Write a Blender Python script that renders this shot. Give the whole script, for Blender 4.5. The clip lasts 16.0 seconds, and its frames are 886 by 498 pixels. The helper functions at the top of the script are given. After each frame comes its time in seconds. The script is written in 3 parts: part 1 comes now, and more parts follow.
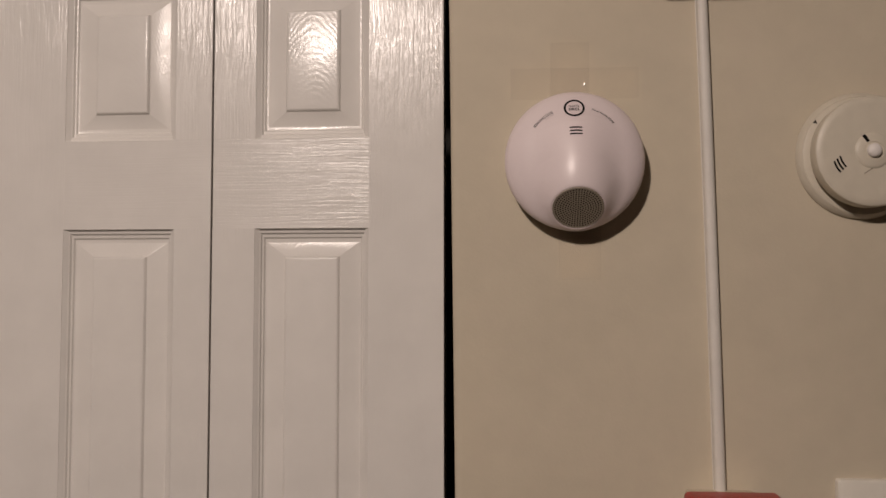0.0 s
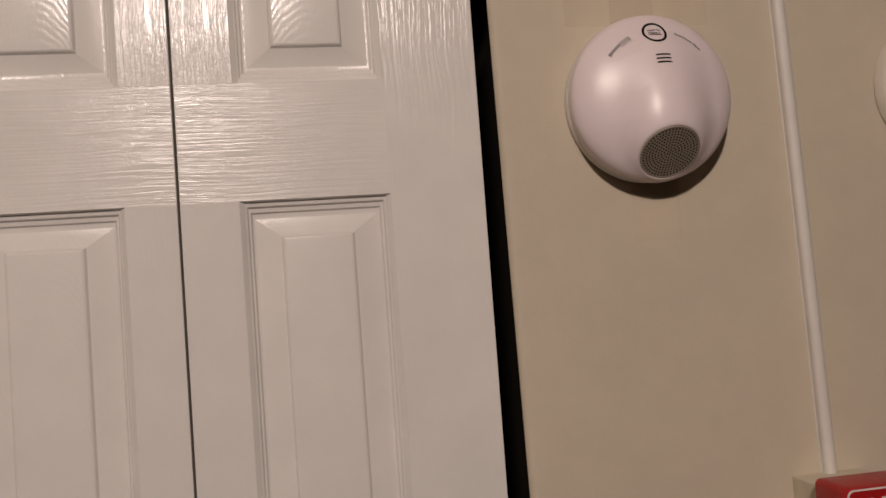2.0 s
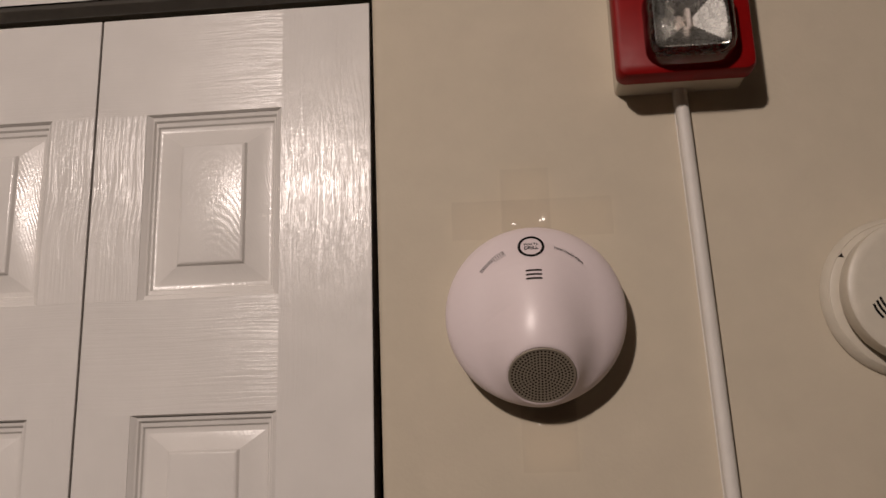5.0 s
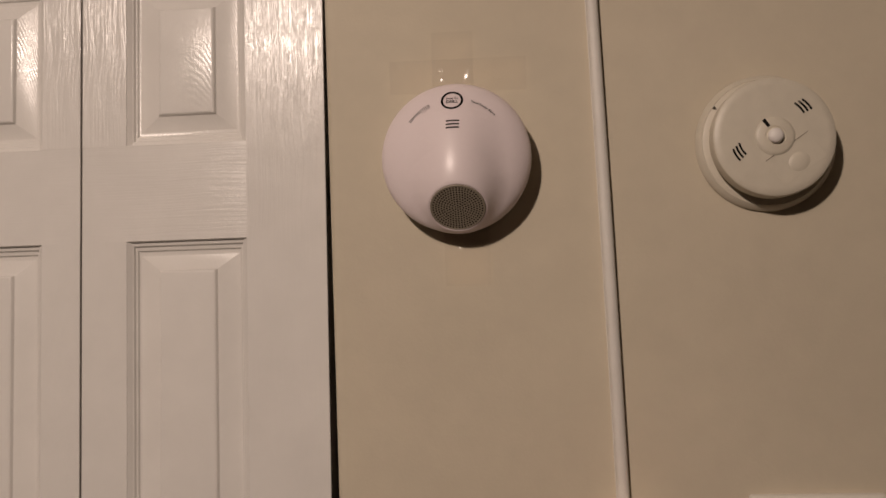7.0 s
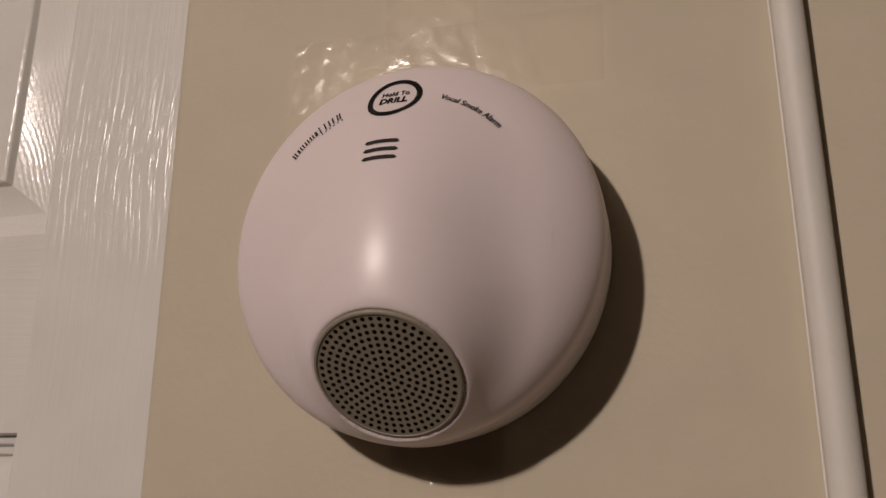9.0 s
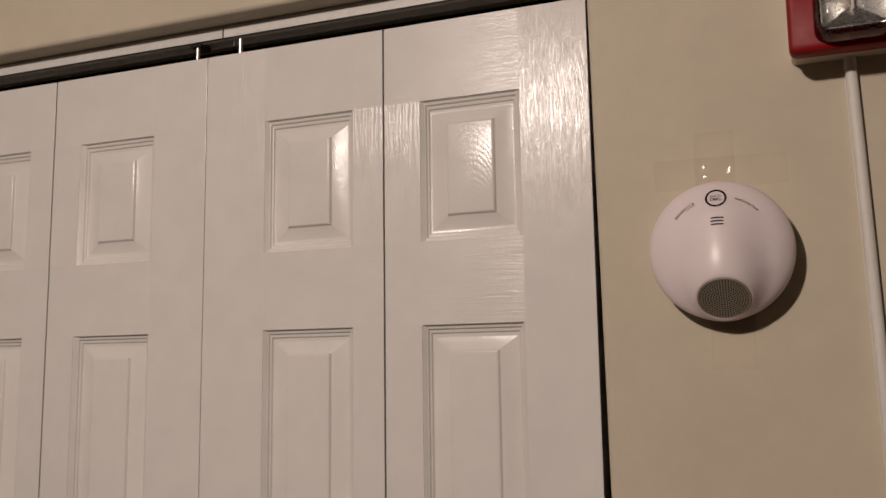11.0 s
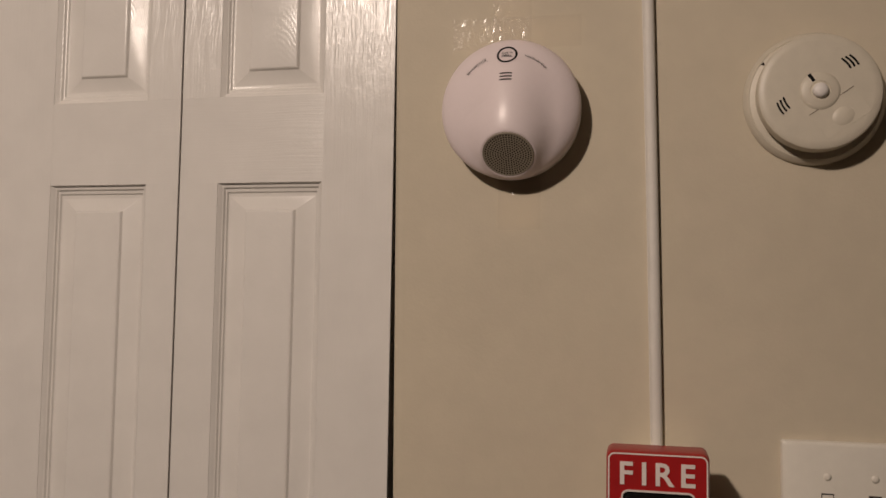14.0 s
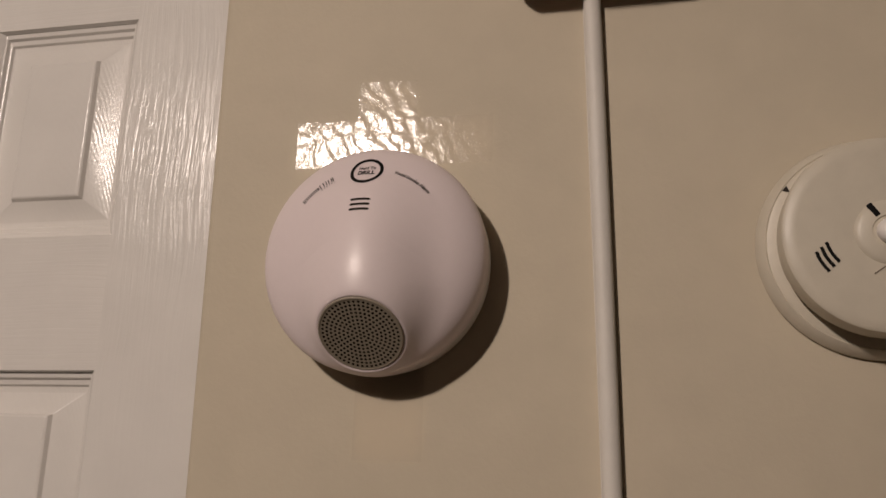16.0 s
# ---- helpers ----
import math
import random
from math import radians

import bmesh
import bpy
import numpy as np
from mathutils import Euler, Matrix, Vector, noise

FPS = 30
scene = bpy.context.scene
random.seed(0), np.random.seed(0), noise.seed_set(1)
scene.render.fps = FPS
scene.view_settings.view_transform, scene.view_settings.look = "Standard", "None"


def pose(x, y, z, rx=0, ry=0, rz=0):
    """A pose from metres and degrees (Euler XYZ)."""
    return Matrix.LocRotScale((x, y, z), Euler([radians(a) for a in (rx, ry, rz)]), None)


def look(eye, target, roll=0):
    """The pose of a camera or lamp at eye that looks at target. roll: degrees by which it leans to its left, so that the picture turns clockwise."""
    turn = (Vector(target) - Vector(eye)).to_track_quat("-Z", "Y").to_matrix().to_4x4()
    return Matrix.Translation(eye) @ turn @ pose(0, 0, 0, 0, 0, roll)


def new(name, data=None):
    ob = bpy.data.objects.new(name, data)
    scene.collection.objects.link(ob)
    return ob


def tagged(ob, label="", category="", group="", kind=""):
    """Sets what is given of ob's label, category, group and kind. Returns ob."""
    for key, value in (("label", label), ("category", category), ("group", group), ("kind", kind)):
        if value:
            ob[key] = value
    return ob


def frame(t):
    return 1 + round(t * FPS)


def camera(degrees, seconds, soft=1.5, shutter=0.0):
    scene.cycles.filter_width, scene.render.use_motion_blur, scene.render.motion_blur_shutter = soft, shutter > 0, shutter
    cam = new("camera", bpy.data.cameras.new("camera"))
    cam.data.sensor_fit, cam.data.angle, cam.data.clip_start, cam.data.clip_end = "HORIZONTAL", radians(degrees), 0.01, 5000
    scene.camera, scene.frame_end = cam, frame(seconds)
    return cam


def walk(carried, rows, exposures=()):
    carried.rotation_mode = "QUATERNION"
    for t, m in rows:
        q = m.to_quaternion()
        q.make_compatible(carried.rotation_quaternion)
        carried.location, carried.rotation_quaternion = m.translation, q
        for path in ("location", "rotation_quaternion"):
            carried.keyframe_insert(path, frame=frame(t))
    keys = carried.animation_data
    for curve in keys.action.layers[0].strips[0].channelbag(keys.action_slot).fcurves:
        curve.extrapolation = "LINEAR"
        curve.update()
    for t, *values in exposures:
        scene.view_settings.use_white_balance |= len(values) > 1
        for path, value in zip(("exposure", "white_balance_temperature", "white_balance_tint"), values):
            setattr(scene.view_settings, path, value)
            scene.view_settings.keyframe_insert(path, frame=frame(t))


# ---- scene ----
cam = camera(53.6, 16.0, soft=1.5)
PATH = [
    (0, (0.1674, 0.0146, 1.5906), (0.0076, 2.0054, 1.6962), -0.04),
    (0.5, (0.0872, -0.0344, 1.5863), (0.0572, 1.9637, 1.6696), -0.46),
    (1, (0.047, 0.079, 1.5881), (0.073, 2.0768, 1.6771), -3.08),
    (1.5, (-0.0456, 0.1337, 1.5902), (0.2331, 2.1125, 1.6713), -3.36),
    (2, (-0.0623, 0.2053, 1.5774), (0.2698, 2.1751, 1.6753), -4.22),
    (2.5, (0.0932, 0.2958, 1.5862), (0.4528, 2.2523, 1.7926), -4.18),
    (3, (0.1782, 0.4264, 1.5773), (0.5121, 2.3571, 1.9787), -4.88),
    (3.5, (0.2048, 0.556, 1.6037), (0.4914, 2.434, 2.2289), -5.28),
    (4, (0.1881, 0.5466, 1.6137), (0.2762, 2.4574, 2.1977), -2.78),
    (4.2, (0.1919, 0.5068, 1.6057), (0.1988, 2.4088, 2.2239), -2.32),
    (6.3, (0.2819, -0.1217, 1.6117), (0.0827, 1.8634, 1.7527), -2.14),
    (6.5, (0.2983, -0.0989, 1.6083), (0.1005, 1.8876, 1.7307), -2.07),
    (7, (0.2795, 0.0883, 1.5782), (0.1073, 2.0748, 1.7332), -1.67),
    (7.5, (0.3266, 0.3069, 1.55), (-0.0671, 2.253, 1.7899), -0.58),
    (8, (0.3646, 0.4904, 1.6021), (-0.2576, 2.3532, 1.9803), -0.19),
    (8.5, (0.3367, 0.5886, 1.6382), (-0.2685, 2.422, 2.16), -0.39),
    (9, (0.33, 0.5893, 1.638), (-0.284, 2.4158, 2.1737), 1.03),
    (9.5, (0.3767, 0.5201, 1.6096), (-0.3231, 2.3206, 2.1278), 2.04),
    (10, (0.3873, 0.3822, 1.6106), (-0.4412, 2.1516, 2.0383), 0.66),
    (10.2, (0.3649, 0.2936, 1.6147), (-0.4622, 2.0699, 2.0154), 0.45),
    (12.3, (0.2238, -0.2122, 1.5889), (-0.1993, 1.7401, 1.6863), -1.51),
    (12.5, (0.2373, -0.1975, 1.5479), (-0.1862, 1.7532, 1.6715), -1.27),
    (13, (0.3203, -0.1596, 1.5648), (-0.1291, 1.7858, 1.6813), -0.40),
    (13.5, (0.3587, -0.1085, 1.5514), (-0.0811, 1.8387, 1.6729), 0.70),
    (14, (0.3504, 0.0405, 1.5328), (-0.094, 1.9865, 1.658), 0.91),
    (14.5, (0.3229, 0.214, 1.5588), (-0.1131, 2.1612, 1.6941), 0.46),
    (15, (0.3511, 0.2926, 1.5797), (-0.0797, 2.2172, 1.9118), 0.91),
    (15.5, (0.3656, 0.3434, 1.5752), (-0.0563, 2.2385, 2.0556), 1.60),
    (16, (0.3768, 0.3877, 1.5995), (-0.056, 2.2757, 2.0975), 1.65),
]
WHITE = [(0, 0.0, 6430, 13), (2, 0.0, 6480, 15), (3, 0.0, 6330, 12), (4.2, 0.0, 6330, 14), (6.3, 0.0, 6580, 13), (7.2, 0.0, 6840, 15),
         (8.5, 0.0, 6400, 12), (10.2, 0.0, 6400, 14), (12.3, 0.0, 6720, 11), (14.2, 0.0, 6740, 12), (16, 0.0, 6540, 12)]      # the camera's drifting white balance
walk(cam, [(t, look(eye, target, roll)) for t, eye, target, roll in PATH], WHITE)

# ---- light: one warm ceiling bulb behind and to the side of the camera, and an added fill ----
world = bpy.data.worlds.new("world")
scene.world = world
world.use_nodes = True
world.node_tree.nodes["Background"].inputs["Color"].default_value = (0.02, 0.017, 0.014, 1)
world.node_tree.nodes["Background"].inputs["Strength"].default_value = 0.2
LAMP = (-0.347, -0.864, 2.470)
bulb = bpy.data.lights.new("ceiling_bulb", "POINT")
bulb.energy, bulb.color, bulb.shadow_soft_size = 61.0, (1.0, 0.85, 0.742), 0.042
new("ceiling_bulb", bulb).matrix_world = pose(*LAMP)
down_fill = bpy.data.lights.new("downward_fill", "AREA")      # added downward fill below the bulb, to lift the lower wall
down_fill.shape, down_fill.size, down_fill.energy, down_fill.color = "DISK", 0.09, 16.5, (1.0, 0.85, 0.742)
new("downward_fill", down_fill).matrix_world = pose(LAMP[0], LAMP[1], LAMP[2] - 0.046)

WALL, DOOR = 0.8862, 0.915       # front planes of the wall and of the closet doors


# ---- materials ----
class Nodes:
    """A material's node tree, with short calls to add and join nodes."""

    def __init__(self, name):
        self.mat = bpy.data.materials.new(name)
        self.mat.use_nodes = True
        self.tree = self.mat.node_tree
        self.bsdf = self.tree.nodes["Principled BSDF"]
        self.out = self.tree.nodes["Material Output"]

    def add(self, kind, **values):
        n = self.tree.nodes.new(kind)
        for k, v in values.items():
            n.inputs[k.replace("_", " ")].default_value = v
        return n

    def join(self, a, b):
        self.tree.links.new(a, b)

    def coords(self, scale=(1, 1, 1)):
        c = self.add("ShaderNodeTexCoord")
        m = self.add("ShaderNodeMapping")
        m.inputs["Scale"].default_value = scale
        self.join(c.outputs["Object"], m.inputs["Vector"])
        return m.outputs["Vector"]

    def noise(self, vec, scale, detail=2.0, rough=0.5, distortion=0.0):
        n = self.add("ShaderNodeTexNoise", Scale=scale, Detail=detail, Roughness=rough, Distortion=distortion)
        self.join(vec, n.inputs["Vector"])
        return n.outputs["Fac"]

    def math(self, op, a, b):
        n = self.add("ShaderNodeMath")
        n.operation = op
        for i, v in enumerate((a, b)):
            if isinstance(v, (int, float)):
                n.inputs[i].default_value = v
            else:
                self.join(v, n.inputs[i])
        return n.outputs[0]

    def ramp(self, fac, stops):
        r = self.add("ShaderNodeValToRGB")
        e = r.color_ramp.elements
        while len(e) < len(stops):
            e.new(0.5)
        for el, (p, c) in zip(e, stops):
            el.position, el.color = p, (*c, 1) if len(c) == 3 else c
        self.join(fac, r.inputs["Fac"])
        return r.outputs["Color"]

    def bump(self, height, distance, strength=1.0, before=None):
        b = self.add("ShaderNodeBump", Strength=strength, Distance=distance)
        self.join(height, b.inputs["Height"])
        if before is not None:
            self.join(before, b.inputs["Normal"])
        return b.outputs["Normal"]


def plain(name, color, rough=0.4, spread=0.04, scale=60.0, bump=0.0, metallic=0.0, coat=0.0):
    """A surface of one colour with faint mottling and a fine relief."""
    n = Nodes(name)
    v = n.coords()
    lo, hi = [c * (1 - spread) for c in color], [min(1, c * (1 + spread)) for c in color]
    n.join(n.ramp(n.noise(v, scale, 4), [(0.3, lo), (0.7, hi)]), n.bsdf.inputs["Base Color"])
    r = n.math("MULTIPLY_ADD", n.noise(v, scale * 3, 3), 0.12)
    r.node.inputs[2].default_value = rough - 0.06
    n.join(r, n.bsdf.inputs["Roughness"])
    n.bsdf.inputs["Metallic"].default_value = metallic
    n.bsdf.inputs["Coat Weight"].default_value = coat
    if bump:
        n.join(n.bump(n.noise(v, 900, 2), bump), n.bsdf.inputs["Normal"])
    return n.mat


def wall_paint(name, color):
    """Eggshell wall paint over rolled drywall: orange peel, faint stains."""
    n = Nodes(name)
    v = n.coords()
    lo, hi = [c * 0.95 for c in color], [c * 1.04 for c in color]
    mix = n.math("ADD", n.math("MULTIPLY", n.noise(v, 3.5, 3), 0.6), n.math("MULTIPLY", n.noise(v, 40, 4), 0.4))
    n.join(n.ramp(mix, [(0.35, lo), (0.65, hi)]), n.bsdf.inputs["Base Color"])
    n.bsdf.inputs["Roughness"].default_value = 0.62
    n.bsdf.inputs["Specular IOR Level"].default_value = 0.3
    peel = n.bump(n.noise(v, 330, 2, 0.45), 0.00035, 0.40)
    n.join(n.bump(n.noise(v, 22, 2), 0.002, 0.25, peel), n.bsdf.inputs["Normal"])
    return n.mat


DOOR_WHITE = (0.74, 0.71, 0.67)


def door_paint(name, grain):
    """Semi-gloss white paint over an embossed wood grain that runs 'up', 'across' or in cathedral arches."""
    n = Nodes(name)
    v = n.coords()
    n.join(n.ramp(n.noise(v, 18, 4), [(0.3, [c * 0.96 for c in DOOR_WHITE]), (0.7, [c * 1.03 for c in DOOR_WHITE])]), n.bsdf.inputs["Base Color"])
    n.join(n.ramp(n.noise(v, 45, 3), [(0.3, (0.17,) * 3), (0.7, (0.25,) * 3)]), n.bsdf.inputs["Coat Roughness"])
    n.bsdf.inputs["Roughness"].default_value = 0.5
    n.bsdf.inputs["Specular IOR Level"].default_value = 0.08
    n.bsdf.inputs["Coat Weight"].default_value = 0.70
    n.bsdf.inputs["Coat IOR"].default_value = 1.48
    if grain == "arch":
        sep = n.add("ShaderNodeSeparateXYZ")
        n.join(v, sep.inputs[0])
        arch = n.math("ADD", n.math("MULTIPLY", n.math("MULTIPLY", sep.outputs["X"], sep.outputs["X"]), 34.0), sep.outputs["Z"])
        w = n.math("SINE", n.math("ADD", n.math("MULTIPLY", arch, 820.0), n.math("MULTIPLY", n.noise(v, 34, 3), 15.0)), 0.0)
        fine = n.noise(n.coords((300, 300, 45)), 2.0, 3, 0.6)
        h = n.math("ADD", n.math("MULTIPLY", w, 0.34), n.math("MULTIPLY", fine, 1.6))
        deep = 0.00022
    else:
        long, cross = (11.0, 230.0) if grain == "up" else (7.0, 330.0)
        sc = (cross, cross, long) if grain == "up" else (long, cross, cross)
        off = n.add("ShaderNodeVectorMath")
        off.operation = "ADD"
        com = n.add("ShaderNodeCombineXYZ")
        n.join(n.math("MULTIPLY", n.noise(n.coords(), 9.0, 1), 4.0), com.inputs["X" if grain == "up" else "Z"])
        n.join(n.coords(sc), off.inputs[0])
        n.join(com.outputs[0], off.inputs[1])
        streak = n.noise(off.outputs[0], 1.5, 3, 0.55)
        pores = n.noise(off.outputs[0], 4.5, 2, 0.6)
        h = n.math("ADD", n.ramp(streak, [(0.38, (0,) * 3), (0.6, (1,) * 3)]), n.math("MULTIPLY", pores, 0.30))
        deep = 0.00036
    # the paint film follows the grain sharply in its gloss, softly in its body
    n.join(n.bump(n.noise(v, 120, 2, 0.5), 0.0004, 0.15, n.bump(h, deep, 0.12)), n.bsdf.inputs["Normal"])
    film = n.bump(n.noise(v, 380, 2, 0.5), 0.00036, 0.24 if grain == "up" else 0.24, n.bump(h, deep, 0.52 if grain == "up" else 0.34))
    n.join(n.bump(n.noise(v, 120, 2, 0.5), 0.0004, 0.22, film), n.bsdf.inputs["Coat Normal"])
    return n.mat


def clear_tape():
    """Clear packing tape, crinkled: see-through, with a wet gloss."""
    n = Nodes("clear_tape")
    v = n.coords()
    wrinkle = n.bump(n.noise(v, 520, 3, 0.55, 0.9), 0.0006, 0.13)
    wrinkle = n.bump(n.noise(v, 90, 1), 0.0020, 0.09, wrinkle)
    see = n.add("ShaderNodeBsdfTransparent", Color=(0.950, 0.942, 0.944, 1))
    gloss = n.add("ShaderNodeBsdfAnisotropic", Roughness=0.11)
    fres = n.add("ShaderNodeFresnel", IOR=1.34)
    mixer = n.add("ShaderNodeMixShader")
    n.join(wrinkle, gloss.inputs["Normal"])
    n.join(wrinkle, fres.inputs["Normal"])
    n.join(fres.outputs[0], mixer.inputs[0])
    n.join(see.outputs[0], mixer.inputs[1])
    n.join(gloss.outputs[0], mixer.inputs[2])
    n.join(mixer.outputs[0], n.out.inputs["Surface"])
    return n.mat


def glass():
    """A thin clear plastic shell."""
    n = Nodes("clear_plastic")
    see = n.add("ShaderNodeBsdfTransparent", Color=(0.90, 0.90, 0.89, 1))
    gloss = n.add("ShaderNodeBsdfAnisotropic", Roughness=0.06)
    fres = n.add("ShaderNodeFresnel", IOR=1.65)
    mixer = n.add("ShaderNodeMixShader")
    ripple = n.bump(n.noise(n.coords(), 120, 2), 0.002, 0.3)
    n.join(ripple, gloss.inputs["Normal"])
    n.join(fres.outputs[0], mixer.inputs[0])
    n.join(see.outputs[0], mixer.inputs[1])
    n.join(gloss.outputs[0], mixer.inputs[2])
    n.join(mixer.outputs[0], n.out.inputs["Surface"])
    return n.mat


TAN = wall_paint("tan_wall_paint", (0.575, 0.505, 0.39))
# unseen ceiling, darkened so that little light bounces into the shadows
CEIL = wall_paint("dim_ceiling_colour", (0.14, 0.128, 0.112))
# near-black: the unlit closet's shade is put into its wall colour
CLOSET_SHADE = wall_paint("closet_shade_colour", (0.04, 0.034, 0.028))
# added room walls and floor out of view, dark to keep shadows deep
ROOM = wall_paint("dim_room_colour", (0.075, 0.062, 0.048))
FLOOR_DIM = plain("dim_floor_colour", (0.07, 0.058, 0.046), 0.9, 0.2, 120)
PAINT_UP, PAINT_ACROSS, PAINT_ARCH = (door_paint("door_paint_" + g, g) for g in ("up", "across", "arch"))
TAPE, CLEAR = clear_tape(), glass()
ALARM_WHITE = plain("pinkish_white_plastic", (0.78, 0.68, 0.68), 0.36, 0.006, 220)
ALARM_BASE = plain("white_base_plastic", (0.76, 0.72, 0.68), 0.45, 0.02, 80)
GRILLE = plain("grey_grille_metal", (0.28, 0.24, 0.185), 0.5, 0.08, 400, 0.00003)
BLACK = plain("black_print", (0.006, 0.0055, 0.0055), 0.5, 0.1, 300)
SLOT_DARK = plain("slot_shadow_plastic", (0.03, 0.024, 0.02), 0.6, 0.2, 300)
IVORY = plain("ivory_plastic", (0.61, 0.555, 0.455), 0.42, 0.03, 90, 0.00003)
IVORY_OLD = plain("yellowed_ivory_plastic", (0.62, 0.56, 0.43), 0.45, 0.05, 70, 0.00003)
PLATE_WHITE = plain("almond_plastic", (0.74, 0.70, 0.62), 0.38, 0.02, 90, 0.00002)
SEAM = plain("seam_shadow_plastic", (0.22, 0.18, 0.13), 0.6, 0.1, 200)
STROBE_RED = plain("dark_red_plastic", (0.23, 0.004, 0.004), 0.42, 0.08, 60, 0.00004)
RACEWAY_WHITE = plain("white_pvc", (0.70, 0.665, 0.61), 0.55, 0.03, 60, 0.00003)
RED = plain("fire_red_enamel", (0.36, 0.010, 0.011), 0.36, 0.08, 60, 0.00004)
WHITE_PRINT = plain("white_print", (0.74, 0.66, 0.62), 0.45, 0.05, 200)
CHROME = plain("reflector_chrome", (0.86, 0.85, 0.82), 0.27, 0.03, 90, metallic=1.0)
STEEL = plain("white_painted_steel", (0.68, 0.66, 0.62), 0.4, 0.05, 80)
for dark in (BLACK, SLOT_DARK, STROBE_RED):
    dark.node_tree.nodes["Principled BSDF"].inputs["Specular IOR Level"].default_value = 0.15
PIN = plain("zinc_pin", (0.5, 0.48, 0.45), 0.35, 0.1, 200, metallic=0.8)


# ---- building helpers ----
def thing(name, at, label, category, group="", kind=""):
    ob = new(name)
    ob.location = at
    ob.empty_display_size = 0.02
    return tagged(ob, label, category, group, kind)


def part(name, bm, material, parent=None, label="", at=(0, 0, 0), smooth=0.0):
    """Links a bmesh as one mesh, whose origin lies at 'at' in its parent's frame."""
    me = bpy.data.meshes.new(name)
    bm.normal_update()
    bm.to_mesh(me)
    bm.free()
    me.materials.append(material)
    if smooth:
        me.polygons.foreach_set("use_smooth", [True] * len(me.polygons))
        me.set_sharp_from_angle(angle=radians(smooth))
    ob = new(name, me)
    ob.parent, ob.location = parent, at
    return tagged(ob, label)


def box(x0, x1, y0, y1, z0, z1, bevel=0.0, segments=2, bm=None):
    bm = bm or bmesh.new()
    made = bmesh.ops.create_cube(bm, size=1.0)["verts"]
    for v in made:
        v.co = Vector(((x0 + x1) / 2 + v.co.x * (x1 - x0), (y0 + y1) / 2 + v.co.y * (y1 - y0), (z0 + z1) / 2 + v.co.z * (z1 - z0)))
    if bevel:
        edges = {e for v in made for e in v.link_edges}
        bmesh.ops.bevel(bm, geom=list(edges), offset=bevel, segments=segments, profile=0.5, affect="EDGES")
    return bm


def lathe(profile, steps=64, bm=None, flat=1.0):
    """Turns (radius, height) pairs round an axis that points out of the wall, towards -y. Closed where the radius is 0."""
    bm = bm or bmesh.new()
    rings = []
    for r, h in profile:
        if r < 1e-6:
            rings.append([bm.verts.new((0, -h, 0))])
        else:
            rings.append([bm.verts.new((r * math.cos(2 * math.pi * i / steps), -h, flat * r * math.sin(2 * math.pi * i / steps))) for i in range(steps)])
    for a, b in zip(rings, rings[1:]):
        for i in range(steps):
            j = (i + 1) % steps
            vs = [a[i % len(a)], a[j % len(a)], b[j % len(b)], b[i % len(b)]]
            vs = [v for k, v in enumerate(vs) if v not in vs[:k]]
            if len(vs) > 2:
                bm.faces.new(vs)
    bmesh.ops.recalc_face_normals(bm, faces=bm.faces)
    return bm


def rounded(w, h, r, steps=6):
    """Outline of a rounded rectangle round the origin, anticlockwise, in x and z."""
    pts = []
    for cx, cz, a0 in ((w / 2 - r, h / 2 - r, 0), (-w / 2 + r, h / 2 - r, 90), (-w / 2 + r, -h / 2 + r, 180), (w / 2 - r, -h / 2 + r, 270)):
        for i in range(steps + 1):
            a = radians(a0 + 90 * i / steps)
            pts.append((cx + r * math.cos(a), cz + r * math.sin(a)))
    return pts


def slab(loops, bm=None, cap_back=True):
    """Skins outlines given as (points, height): each lies at -height in y; the last is capped."""
    bm = bm or bmesh.new()
    rings = [[bm.verts.new((x, -h, z)) for x, z in pts] for pts, h in loops]
    for a, b in zip(rings, rings[1:]):
        for i in range(len(a)):
            j = (i + 1) % len(a)
            bm.faces.new((a[i], a[j], b[j], b[i]))
    bm.faces.new(rings[-1])
    if cap_back:
        bm.faces.new(list(reversed(rings[0])))
    bmesh.ops.recalc_face_normals(bm, faces=bm.faces)
    return bm


def frame_strip(w, h, r, width, height, lift):
    """A narrow raised line along a rounded rectangle."""
    bm = bmesh.new()
    rings = []
    for inset, y in ((0, lift), (0, height), (width, height), (width, lift)):
        rings.append([bm.verts.new((x, -y, z)) for x, z in rounded(w - 2 * inset, h - 2 * inset, max(r - inset, 0.0004))])
    n = len(rings[0])
    for a, b in zip(rings, rings[1:]):
        for i in range(n):
            bm.faces.new((a[i], a[(i + 1) % n], b[(i + 1) % n], b[i]))
    bmesh.ops.recalc_face_normals(bm, faces=bm.faces)
    return bm


def letters(text, size, extrude=0.0, bold=0.0):
    """The text as a bmesh in x and y, centred."""
    cu = bpy.data.curves.new("text", "FONT")
    cu.body, cu.size, cu.align_x, cu.align_y, cu.extrude, cu.offset, cu.resolution_u = text, size, "CENTER", "CENTER", extrude, bold, 3
    ob = new("text", cu)
    bpy.context.view_layer.update()
    me = bpy.data.meshes.new_from_object(ob.evaluated_get(bpy.context.evaluated_depsgraph_get()))
    bm = bmesh.new()
    bm.from_mesh(me)
    bpy.data.objects.remove(ob)
    bpy.data.curves.remove(cu)
    bpy.data.meshes.remove(me)
    return bm


def standing(bm, lift=0.0):
    """Turns flat letters upright, so that they face -y, lift metres out."""
    for v in bm.verts:
        v.co = Vector((v.co.x, -v.co.z - lift, v.co.y))
    return bm


# ---- the room ----
def wall_piece(name, label, bm, mat):
    return tagged(part(name, bm, mat, None, label), label, "wall", "", "structure")


